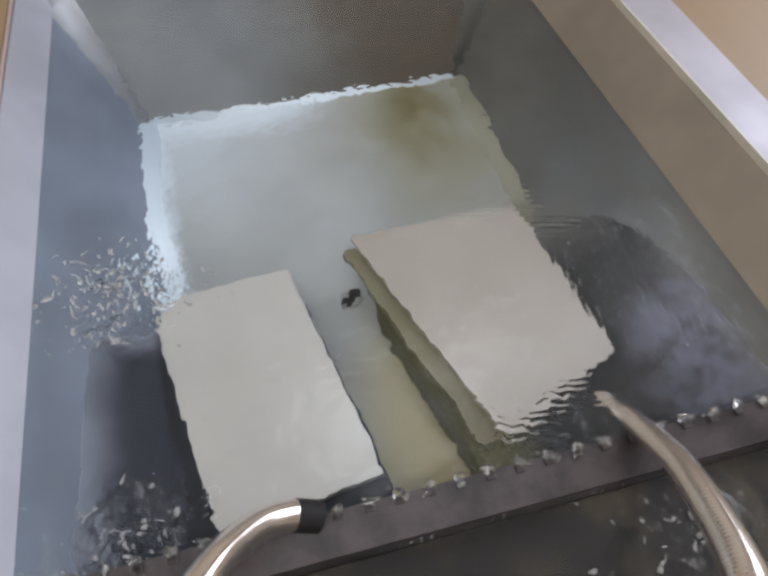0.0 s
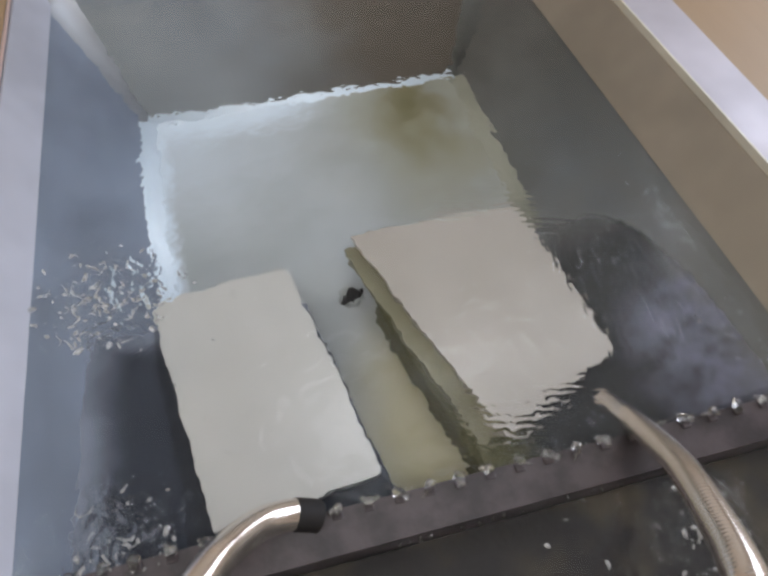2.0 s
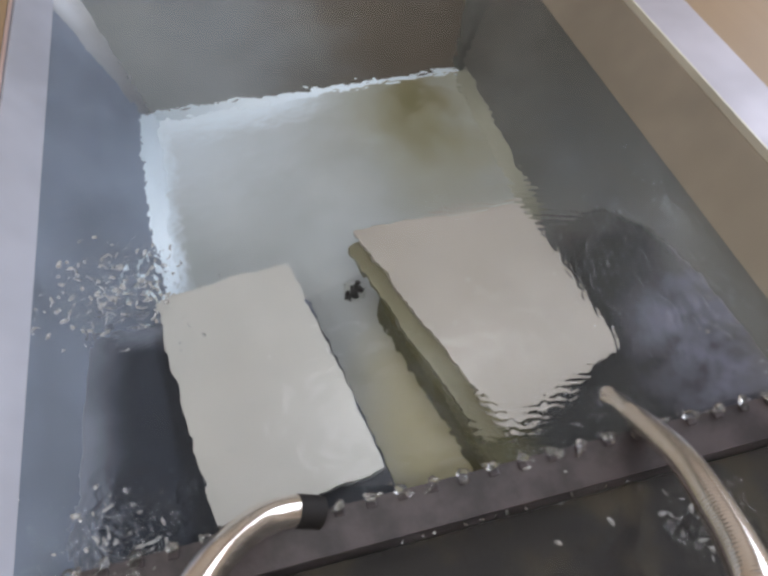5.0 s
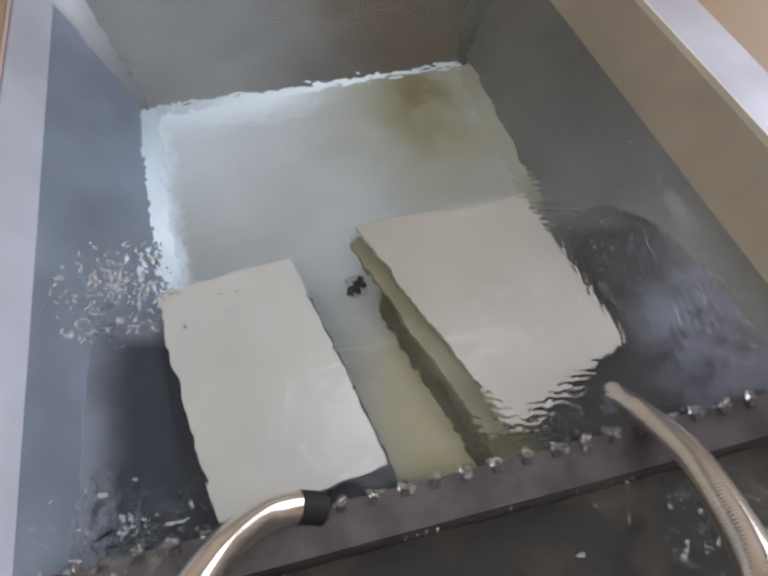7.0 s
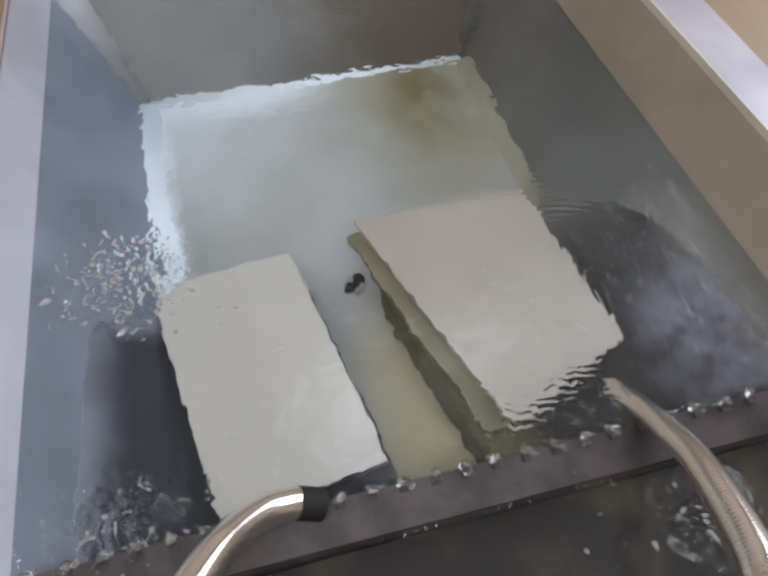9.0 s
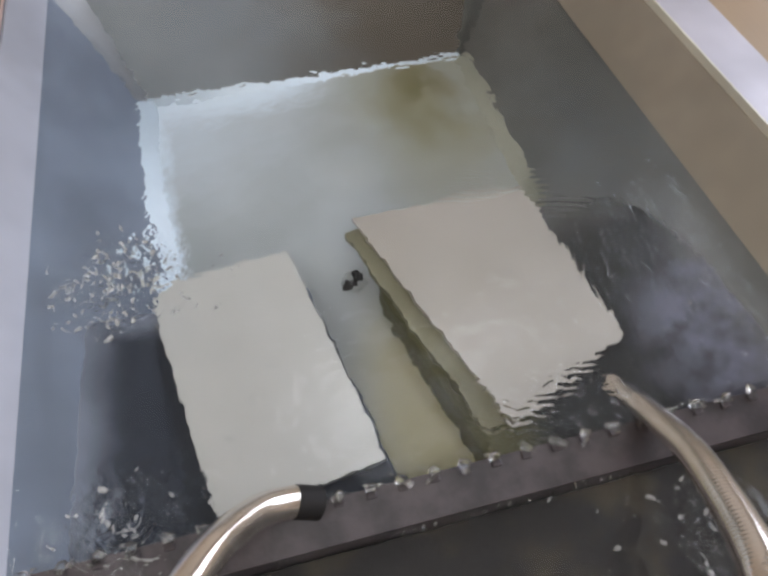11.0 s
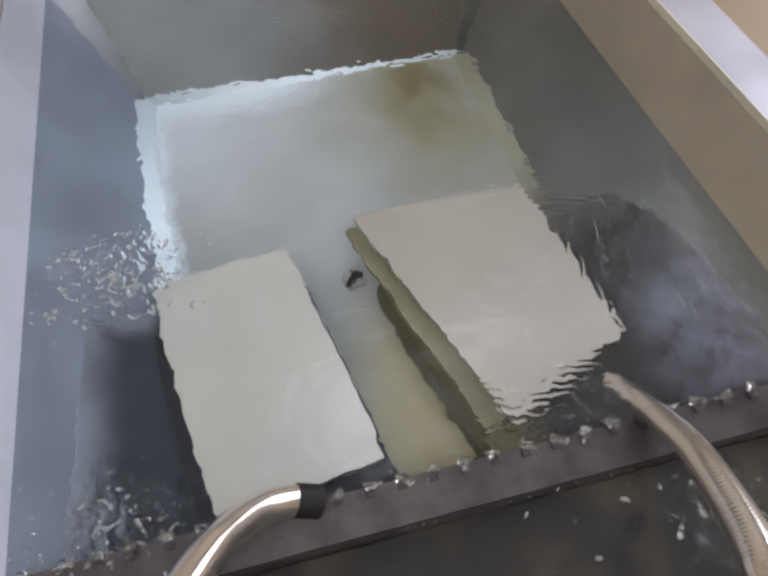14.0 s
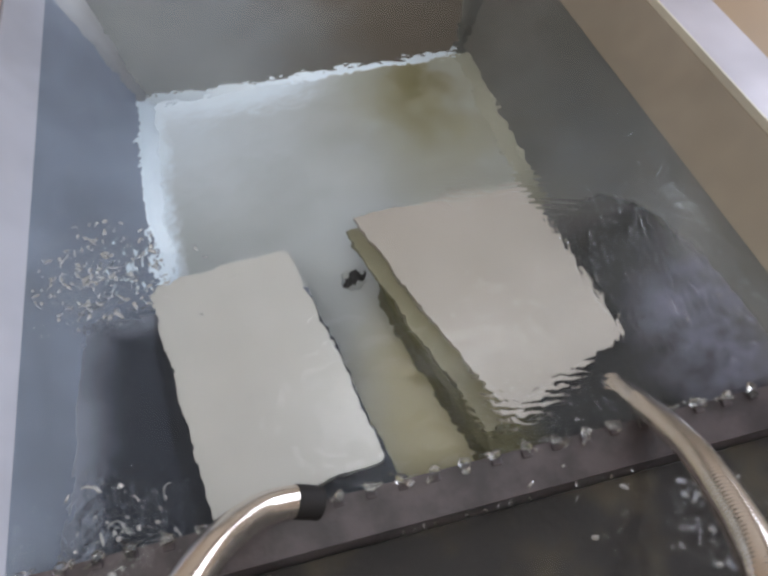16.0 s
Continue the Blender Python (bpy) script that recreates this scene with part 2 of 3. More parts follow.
# part-white water: spray, and glints of wave crests put into its colour
m = Mat("foam", 0.03)
m.colour((0.96, 0.96, 0.94))
m.b.inputs["Transmission Weight"].default_value = 0.70
m.b.inputs["IOR"].default_value = 1.45
FOAM = m.m

m = Mat("water_drop", 0.0)
m.colour((0.97, 0.97, 0.95))
m.b.inputs["Transmission Weight"].default_value = 0.98
m.b.inputs["IOR"].default_value = 1.42
DROP = m.m

m = Mat("rough_clear_water", 0.0)
m.colour((0.97, 0.97, 0.96))
m.b.inputs["Transmission Weight"].default_value = 1.0
m.b.inputs["IOR"].default_value = 1.333
ROUGH_WATER = m.m


# ---- building helpers ----
def mesh_of(name, bm, material, smooth=False):
    data = bpy.data.meshes.new(name)
    bmesh.ops.recalc_face_normals(bm, faces=bm.faces)
    for face in bm.faces:
        face.smooth = smooth
    bm.to_mesh(data)
    bm.free()
    data.materials.append(material)
    return data


def part(name, bm, material, parent, label="", smooth=False):
    ob = new(name, mesh_of(name, bm, material, smooth))
    ob.parent = parent
    if label:
        tagged(ob, label)
    return ob


def hexa(low, high):
    """A solid between two rings of four corners."""
    bm = bmesh.new()
    a = [bm.verts.new(p) for p in low]
    b = [bm.verts.new(p) for p in high]
    bm.faces.new(a[::-1])
    bm.faces.new(b)
    n = len(a)
    for i in range(n):
        bm.faces.new((a[i], a[(i + 1) % n], b[(i + 1) % n], b[i]))
    return bm


def box(x0, x1, y0, y1, z0, z1, bevel=0.0):
    ring = [(x0, y0), (x1, y0), (x1, y1), (x0, y1)]
    bm = hexa([(*p, z0) for p in ring], [(*p, z1) for p in ring])
    if bevel:
        bmesh.ops.bevel(bm, geom=bm.edges[:], offset=bevel, segments=2, affect="EDGES", profile=0.5)
    return bm


def fillet(p0, p1, u0, v0, u1, v1, segments=5):
    """A concave weld along the line p0 p1; u and v: its feet on the two walls at each end."""
    bm = bmesh.new()
    rows = []
    for p, u, v in ((p0, u0, v0), (p1, u1, v1)):
        p, u, v = Vector(p), Vector(u), Vector(v)
        ring = [bm.verts.new(p)]
        for i in range(segments + 1):
            t = i / segments
            ring.append(bm.verts.new(u * (1 - t) ** 2 + (p * 0.9 + (u + v) * 0.05) * 2 * t * (1 - t) + v * t * t))
        rows.append(ring)
    a, b = rows
    n = len(a)
    for i in range(n):
        bm.faces.new((a[i], a[(i + 1) % n], b[(i + 1) % n], b[i]))
    bm.faces.new(a)
    bm.faces.new(b[::-1])
    return bm


def sweep(points, radius, sides=20, ribs=0.0, pitch=0.004, hollow=False, swell=0.0):
    """A round tube along a smooth line through the points."""
    pts = [Vector(p) for p in points]
    line = []
    for i in range(len(pts) - 1):
        p0, p1, p2, p3 = pts[max(i - 1, 0)], pts[i], pts[i + 1], pts[min(i + 2, len(pts) - 1)]
        steps = max(4, int((p2 - p1).length / pitch * 4))
        for k in range(steps):
            t = k / steps
            line.append(0.5 * (2 * p1 + (p2 - p0) * t + (2 * p0 - 5 * p1 + 4 * p2 - p3) * t * t + (3 * p1 - p0 - 3 * p2 + p3) * t ** 3))
    line.append(pts[-1])
    bm = bmesh.new()
    side = Vector((0, 0, 1)).cross(line[1] - line[0]).normalized()
    rings = []
    for i, p in enumerate(line):
        d = (line[min(i + 1, len(line) - 1)] - line[max(i - 1, 0)]).normalized()
        side = (side - d * side.dot(d)).normalized()
        up = d.cross(side)
        r = (radius + swell * min(1.0, i / len(line) / 0.4)) * (1 + ribs * (0.0, 0.6, 1.0, 0.6)[i % 4])
        rings.append([bm.verts.new(p + r * (side * math.cos(a) + up * math.sin(a))) for a in (2 * math.pi * k / sides for k in range(sides))])
    for a, b in zip(rings, rings[1:]):
        for k in range(sides):
            bm.faces.new((a[k], a[(k + 1) % sides], b[(k + 1) % sides], b[k]))
    bm.faces.new(rings[-1])
    if hollow:
        d = (line[1] - line[0]).normalized()
        c = line[0]
        lip = [bm.verts.new(c + (v.co - c) * 0.82) for v in rings[0]]
        deep = [bm.verts.new(v.co + d * 0.02) for v in lip]
        for k in range(sides):
            bm.faces.new((rings[0][k], lip[k], lip[(k + 1) % sides], rings[0][(k + 1) % sides]))
            bm.faces.new((lip[k], deep[k], deep[(k + 1) % sides], lip[(k + 1) % sides]))
        bm.faces.new(deep)
    else:
        bm.faces.new(rings[0][::-1])
    return bm


# ---- the room ----
def room():
    X0, X1, Y0, Y1, Z0, Z1 = -2.0, 2.0, -2.0, 2.2, -0.9, 1.7
    for name, dims, mat, label in (
        ("floor", (X0, X1, Y0, Y1, Z0 - 0.1, Z0), WOOD, "tan wooden floor of the room"),
        ("ceiling", (X0, X1, Y0, Y1, Z1, Z1 + 0.1), CEILING, "plain white painted ceiling"),
        ("wall_west", (X0 - 0.1, X0, Y0, Y1, Z0, Z1), PLASTER, "warm beige plaster wall"),
        ("wall_east", (X1, X1 + 0.1, Y0, Y1, Z0, Z1), PLASTER, "warm beige plaster wall"),
        ("wall_south", (X0, X1, Y0 - 0.1, Y0, Z0, Z1), PLASTER, "warm beige plaster wall"),
        ("wall_north", (X0, X1, Y1, Y1 + 0.1, Z0, Z1), PLASTER, "warm beige plaster wall"),
    ):
        ob = new(name, mesh_of(name, box(*dims), mat))
        tagged(ob, label, name.split("_")[0], kind="structure")


# ---- the bath ----
LF, RF, BF, NF, DEPTH = -0.134, 0.320, 0.757, -0.25, -0.16     # floor edges
TOP, TOP_LEFT = 0.060, 0.044                                   # the rim is lower on one side


def wall_x(side, z, y=0.5):
    """The sloping sides; one flares a little towards the near end."""
    return LF - 0.612 * (z - DEPTH) if side < 0 else RF - 0.022 * (y - 0.5) + 0.738 * (z - DEPTH)


def wall_y(z):
    return BF + 1.205 * (z - DEPTH)


LR, RR, BR = wall_x(-1, TOP_LEFT), wall_x(1, TOP), wall_y(TOP)     # rim edges


def bath():
    tub = tagged(new("water_bath"), "sloping-sided brushed steel bath full of clear water", "water tank")
    t, RN, RB = 0.04, wall_x(1, TOP, NF), wall_x(1, TOP, BR)
    FN, FB = wall_x(1, DEPTH, NF), wall_x(1, DEPTH, BF)
    part("bath_floor", box(LF - 0.02, RF + 0.02, NF, BF + 0.02, DEPTH - 0.03, DEPTH), FLOOR, tub, "pale greyish floor with an olive stain and painted edge sheen")
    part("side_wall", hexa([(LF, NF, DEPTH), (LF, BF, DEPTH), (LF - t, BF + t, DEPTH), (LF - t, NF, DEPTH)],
                           [(LR, NF, TOP_LEFT), (LR, wall_y(TOP_LEFT), TOP_LEFT), (LR - t, wall_y(TOP_LEFT) + t, TOP_LEFT), (LR - t, NF, TOP_LEFT)]), STEEL_COOL_LIT, tub, "steel side, tinted blue-grey for the cool light on it")
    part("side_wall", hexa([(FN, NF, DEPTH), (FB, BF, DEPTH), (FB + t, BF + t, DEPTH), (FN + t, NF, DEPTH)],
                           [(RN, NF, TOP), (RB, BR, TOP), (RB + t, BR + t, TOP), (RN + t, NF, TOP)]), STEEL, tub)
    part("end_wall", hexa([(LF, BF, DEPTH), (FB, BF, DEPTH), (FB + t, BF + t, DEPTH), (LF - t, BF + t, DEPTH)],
                          [(wall_x(-1, TOP), BR, TOP), (RB, BR, TOP), (RB + t, BR + t, TOP), (wall_x(-1, TOP), BR + t, TOP)]), END_STEEL, tub, "grey steel end, coloured browner on one side for a warm reflection")
    part("end_wall", hexa([(LF, NF, DEPTH), (RF, NF, DEPTH), (RF, NF - t, DEPTH), (LF, NF - t, DEPTH)],
                          [(LR, NF, TOP), (RR, NF, TOP), (RR, NF - t, TOP), (LR, NF - t, TOP)]), STEEL, tub)
    # flat rims with a folded inner lip
    flat = [(RN + 0.0012, NF), (RR + 0.064, NF), (RR + 0.058, BR + 0.07), (RB + 0.0012, BR + 0.07)]
    part("rim", hexa([(*p, TOP + 0.001) for p in flat], [(*p, TOP + 0.006) for p in flat]), STEEL_RIM, tub, "pale lavender-grey flat steel rim")
    part("rim_lip", hexa([(RN - 0.002, NF, TOP - 0.003), (RN + 0.001, NF, TOP - 0.003), (RB + 0.001, BR, TOP - 0.003), (RB - 0.002, BR, TOP - 0.003)],
                          [(RN - 0.001, NF, TOP + 0.0075), (RN + 0.001, NF, TOP + 0.0075), (RB + 0.001, BR, TOP + 0.0075), (RB - 0.001, BR, TOP + 0.0075)]), LIP, tub, "cream sealing strip along the rim")
    part("rim", box(LR - 0.0035, LR + 0.0005, NF, BR, TOP_LEFT - 0.003, TOP_LEFT + 0.002, 0.001), PINK, tub, "pinkish sealing bead")
    part("rim", box(LR, RR, BR + 0.002, BR + 0.07, TOP + 0.001, TOP + 0.006, 0.002), STEEL_RIM, tub)
    # welds: the floor's edges and the two far corners
    r = 0.017
    part("coving", fillet((LF, 0.40, DEPTH), (LF, BF, DEPTH), (LF + r, 0.40, DEPTH - 0.0006), (wall_x(-1, DEPTH + r) - 0.0006, 0.40, DEPTH + r),
                          (LF + r, BF, DEPTH - 0.0006), (wall_x(-1, DEPTH + r) - 0.0006, BF, DEPTH + r)), COVING, tub, "coving coloured bluish white for the sheen along the floor's edge", True)
    part("coving", fillet((LF, BF, DEPTH), (RF, BF, DEPTH), (LF, BF - 0.010, DEPTH - 0.0006), (LF, wall_y(DEPTH + 0.010) + 0.0006, DEPTH + 0.010),
                          (RF, BF - 0.006, DEPTH - 0.0006), (RF, wall_y(DEPTH + 0.006) + 0.0006, DEPTH + 0.006)), COVING, tub, "coving coloured bluish white for the sheen along the floor's edge", True)
    r = 0.014
    part("coving", fillet((wall_x(1, DEPTH, 0.44), 0.44, DEPTH), (FB, BF, DEPTH), (wall_x(1, DEPTH, 0.44) - r, 0.44, DEPTH - 0.0006), (wall_x(1, DEPTH + r, 0.44) + 0.0006, 0.44, DEPTH + r),
                          (FB - r, BF - 0.008, DEPTH - 0.0006), (wall_x(1, DEPTH + r, BF) + 0.0006, BF - 0.008, DEPTH + r)), SILT, tub, "olive-grey silted coving", True)
    # the -x corner is paler: its bright streak is put into the colour
    for side, floor_x, rim_x, mat in ((-1, LF, wall_x(-1, TOP), WELD), (1, FB, RB, STEEL_GREY)):
        g, w = -0.0006, 0.040
        part("corner_weld", fillet((floor_x, BF, DEPTH), (rim_x, BR, TOP),
                                   (floor_x - side * 0.010, BF - g, DEPTH), (floor_x - side * g, BF - 0.010, DEPTH),
                                   (rim_x - side * w, BR - g, TOP), (rim_x - side * g, BR - w * 1.6, TOP), 12), mat, tub, "", True)
    # strips added above the waterline: pale for cool light, warm grey for warm reflection
    for side, mat, label in ((-1, LINING_COOL_LIT, "added strip above the waterline, tinted pale lavender-grey for cool light"), (1, STEEL_WARM_LIT, "added strip above the waterline, tinted warm grey for the room's reflection")):
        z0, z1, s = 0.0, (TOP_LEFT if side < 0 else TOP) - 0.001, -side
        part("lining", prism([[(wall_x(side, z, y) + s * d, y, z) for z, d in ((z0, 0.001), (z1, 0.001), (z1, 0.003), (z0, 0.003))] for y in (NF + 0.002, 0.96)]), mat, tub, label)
    # a small drain: a steel disc with dark slots
    bm = bmesh.new()
    bmesh.ops.create_cone(bm, segments=24, radius1=0.014, radius2=0.012, depth=0.003, cap_ends=True, matrix=pose(0.0776, 0.416, DEPTH + 0.0015))
    disc = part("drain_plate", bm, DRAIN, tub, "small pale drain plate with black slots")
    for k, half in ((-1.5, 0.006), (-0.5, 0.011), (0.5, 0.010), (1.5, 0.005)):
        bm = box(-0.0023, 0.0023, -half, half, 0, 0.0012, 0.0004)
        bm.transform(pose(0.0776 + k * 0.0062, 0.416 + 0.002 * k, DEPTH + 0.0024, 0, 0, -24))
        part("slot", bm, BLACK, disc)
    return tub


def worktop():
    top = tagged(new("worktop"), "tan wooden worktop round the sunken steel bath", "worktop")
    z0, z1 = -0.01, 0.035
    part("board", box(RR + 0.034, 1.4, NF - 0.5, 1.6, z0, z1, 0.003), WOOD, top)
    part("board", box(-1.2, LR - 0.0045, NF - 0.5, 1.6, 0.030, 0.045, 0.002), WOOD, top)
    part("batten", box(-1.2, -0.32, NF - 0.5, 1.6, z0, 0.029, 0.002), WOOD, top)
    part("board", box(LR - 0.004, RR + 0.033, BR + 0.034, 1.6, z0, z1, 0.003), WOOD, top)
    part("board", box(LR - 0.004, RR + 0.033, NF - 0.5, NF - 0.034, z0, z1, 0.003), WOOD, top)
    for x in (-1.15, 1.35):
        for y in (NF - 0.45, 1.55):
            part("leg", box(x - 0.03, x + 0.03, y - 0.03, y + 0.03, -0.9, z0, 0.004), WOOD, top)


def plate(name, corners, z0, thick, seed, label, group, material=None):
    """A thin slab with slightly worn, uneven edges."""
    rng = random.Random(seed)
    bm = bmesh.new()
    ring = []
    c = [Vector((*p, 0)) for p in corners]
    for i in range(4):
        a, b, prev = c[i], c[(i + 1) % 4], c[i - 1]
        d, e = (b - a).normalized(), (prev - a).normalized()
        r = 0.004
        for k in range(4):
            t = k / 3
            ring.append((a + e * r) * (1 - t) ** 2 + a * 2 * t * (1 - t) + (a + d * r) * t * t)
        for k in range(1, 22):
            t = 0.04 + 0.92 * k / 22
            n = Vector((d.y, -d.x, 0))
            ring.append(a.lerp(b, t) + n * rng.uniform(-0.0019, 0.0019))
    low = [bm.verts.new((p.x, p.y, z0)) for p in ring]
    high = [bm.verts.new((p.x, p.y, z0 + thick)) for p in ring]
    bm.faces.new(low[::-1])
    lid = bm.faces.new(high)
    n = len(ring)
    for i in range(n):
        bm.faces.new((low[i], low[(i + 1) % n], high[(i + 1) % n], high[i]))
    bmesh.ops.bevel(bm, geom=list(lid.edges), offset=0.0015, segments=2, affect="EDGES", profile=0.5)
    ob = new(name, mesh_of(name, bm, material or PLATE))
    return tagged(ob, label, "plate", group)


def prism(sections):
    """A solid through cross-sections of equal length."""
    bm = bmesh.new()
    rings = [[bm.verts.new(p) for p in s] for s in sections]
    n = len(rings[0])
    for a, b in zip(rings, rings[1:]):
        for i in range(n):
            bm.faces.new((a[i], a[(i + 1) % n], b[(i + 1) % n], b[i]))
    bm.faces.new(rings[0])
    bm.faces.new(rings[-1][::-1])
    return bm


def blocks():
    g = -0.001
    rows = []
    for y, top_z, right in ((0.156, -0.052, 0.0685), (0.30, -0.056, 0.0410), (0.385, -0.064, 0.0250), (0.398, -0.074, 0.0220)):
        rows.append([(wall_x(-1, top_z) + g, y, top_z), (-0.125, y, -0.100), (right, y, -0.101), (right + 0.002, y, DEPTH), (LF + g, y, DEPTH)])
    bm = prism(rows)
    bmesh.ops.bevel(bm, geom=bm.edges[:], offset=0.004, segments=2, affect="EDGES", profile=0.5)
    tagged(new("dark_block", mesh_of("dark_block", bm, DARK_BLOCK)), "dark blue-grey block against the sloping wall, fading to the wall's tone", "block")
    rows = []
    for y, top_z, left in ((0.156, -0.026, 0.150), (0.22, -0.028, 0.136), (0.30, -0.034, 0.114), (0.38, -0.052, 0.096), (0.43, -0.085, 0.12)):
        rows.append([(wall_x(1, top_z, y) - g, y, top_z), (0.31, y, -0.100), (left, y, -0.101), (left - 0.002, y, DEPTH), (RF - g, y, DEPTH)])
    bm = prism(rows)
    bmesh.ops.bevel(bm, geom=bm.edges[:], offset=0.012, segments=3, affect="EDGES", profile=0.5)
    tagged(new("slate_block", mesh_of("slate_block", bm, SLATE)), "dark slate block sunk against the sloping wall, with a painted lavender reflection", "block")
    plate("pale_plate", ((-0.096, 0.1775), (0.057, 0.1925), (0.0105, 0.4385), (-0.136, 0.425)), -0.1015, 0.012, 3, "flat off-white plate lying straight under clear water", "sunken plates")
    plate("stone_slab", ((0.152, 0.190), (0.285, 0.245), (0.262, 0.450), (0.076, 0.448)), -0.0985, 0.009, 7, "olive stone slab under the askew plate", "", OLIVE)
    plate("pale_plate", ((0.176, 0.192), (0.3135, 0.254), (0.284, 0.459), (0.086, 0.461)), -0.0885, 0.008, 5, "off-white plate lying askew under rippling water", "sunken plates", PLATE_WARM)


# ---- the weir ----
def weir():
    bar = tagged(new("overflow_weir"), "dark plastic overflow weir with a toothed edge", "weir")
    y0, y1, zt = 0.119, 0.150, 0.004
    e = 0.0015
    part("weir_wall", hexa([(LF + e, y0, DEPTH), (RF - e, y0, DEPTH), (RF - e, y1, DEPTH), (LF + e, y1, DEPTH)],
                           [(wall_x(-1, zt) + e, y0, zt - 0.010), (wall_x(1, zt, y0) - e, y0, zt - 0.010), (wall_x(1, zt, y1) - e, y1, zt), (wall_x(-1, zt) + e, y1, zt)]), WEIR, bar)
    bm = box(-0.0040, 0.0040, -0.004, 0.003, 0, 0.0025, 0.0011)
    tooth = part("tooth", bm, WEIR, bar)
    rng = random.Random(4)
    drops = []
    for _ in range(5):
        bm = bmesh.new()
        for k in range(rng.randint(4, 7)):
            r = rng.uniform(0.0034, 0.0044) if k == 0 else rng.uniform(0.0010, 0.0024)
            start = len(bm.verts)
            bmesh.ops.create_icosphere(bm, subdivisions=3, radius=r, matrix=pose(rng.uniform(-0.010, 0.010) * (k > 0), rng.uniform(-0.004, 0.003) * (k > 0), -0.001 * (k > 0)) @ Matrix.Diagonal((rng.uniform(0.9, 1.7), rng.uniform(0.7, 1.1), 0.75, 1)))
            bm.verts.ensure_lookup_table()
            for v in bm.verts[start:]:
                v.co += Vector((noise.noise(v.co * 190), noise.noise(v.co * 190 + Vector((5, 0, 0))), noise.noise(v.co * 190 + Vector((0, 5, 0))))) * r * 0.5
        drops.append(mesh_of("water_drop", bm, DROP, True))
    drop = tagged(new("water_drop", drops[0]), "glinting water drop on a tooth of the weir", "water drop", "drops along the weir")
    pitch = 0.0247
    n = 0
    x = -0.215
    while x < 0.430:
        j = rng.uniform(-0.0015, 0.0015)
        if n == 0:
            tooth.matrix_basis = pose(x, y1 - 0.004, zt - 0.001)
            drop.matrix_basis = pose(x, y1 - 0.001, zt + 0.0035)
        else:
            other = tooth.copy()
            scene.collection.objects.link(other)
            other.matrix_basis = pose(x, y1 - 0.004, zt - 0.001)
            bead = copy_thing(drop, pose(x + j, y1 - 0.001 + rng.uniform(-0.001, 0.001), zt + 0.0035, rng.uniform(-20, 20), 0, rng.uniform(-60, 60)))
            bead.data = drops[n % 5]
        n += 1
        x += pitch
    # small beads hanging along the weir's near edge
    for k in range(16):
        x = 0.03 + 0.0135 * k + rng.uniform(-0.010, 0.010)
        bead = copy_thing(drop, pose(x, y0 - 0.0035, zt - 0.0115, 0, 0, rng.uniform(0, 360)) @ Matrix.Scale(1, 4))
        bead.scale = [rng.uniform(0.14, 0.34)] * 3
        bead.data = drops[k % 5]
    # liner added in the near chamber, its dark colour keeping the chamber dark
    bm = prism([[(wall_x(-1, -0.035) + 0.002, y, -0.035), (wall_x(1, -0.035, y) - 0.002, y, -0.035), (RF - 0.002, y, DEPTH), (LF + 0.002, y, DEPTH)] for y in (NF + 0.002, 0.1175)])
    tagged(new("sump_liner", mesh_of("sump_liner", bm, TRAY)), "dark brown liner added to keep the near chamber dark", "tray")


# ---- the hoses ----
def hoses():
    a = tagged(new("metal_hose"), "bronzed steel hose dipping into the rippling water", "hose", "inlet hoses")
    part("tube", sweep([(0.2640, 0.1960, -0.0420), (0.2645, 0.1830, -0.0250), (0.2642, 0.1700, -0.0100), (0.2640, 0.1644, -0.0037), (0.2590, 0.1330, 0.0275), (0.2531, 0.1063, 0.0525), (0.2438, 0.0810, 0.0745), (0.2311, 0.0492, 0.0995), (0.2204, 0.0261, 0.1166), (0.2125, 0.0067, 0.1262),
                        (0.200, -0.05, 0.150), (0.195, -0.15, 0.165), (0.20, -0.27, 0.135), (0.215, -0.37, 0.085), (0.22, -0.42, 0.049)], 0.0093, 32, 0.013, 0.0032, True, 0.0040), HOSE, a, smooth=True)
    part("foot_collar", sweep([(0.215, -0.409, 0.070), (0.22, -0.4205, 0.0445)], 0.0135, 24), BLACK, a, "black rubber collar", True)
    b = tagged(new("metal_hose"), "bronzed steel hose with an open black mouth over the weir", "hose", "inlet hoses")
    part("tube", sweep([(-0.0118, 0.1462, 0.0175), (-0.0233, 0.1481, 0.0235), (-0.0381, 0.1463, 0.0320), (-0.0493, 0.1416, 0.0410), (-0.0634, 0.1300, 0.0560), (-0.0765, 0.1146, 0.0720), (-0.0930, 0.0880, 0.0905), (-0.1120, 0.0500, 0.1100),
                        (-0.133, -0.01, 0.124), (-0.149, -0.08, 0.126), (-0.160, -0.18, 0.12), (-0.16, -0.31, 0.09), (-0.16, -0.40, 0.065), (-0.16, -0.425, 0.049)], 0.0114, 32, 0.007, 0.0026, True, 0.0016), HOSE, b, smooth=True)
    part("nozzle", sweep([(-0.0069, 0.1451, 0.0145), (-0.0118, 0.1462, 0.0175), (-0.0233, 0.1481, 0.0235)], 0.0121, 28, 0, 0.003, True), BLACK, b, "black rubber nozzle", True)


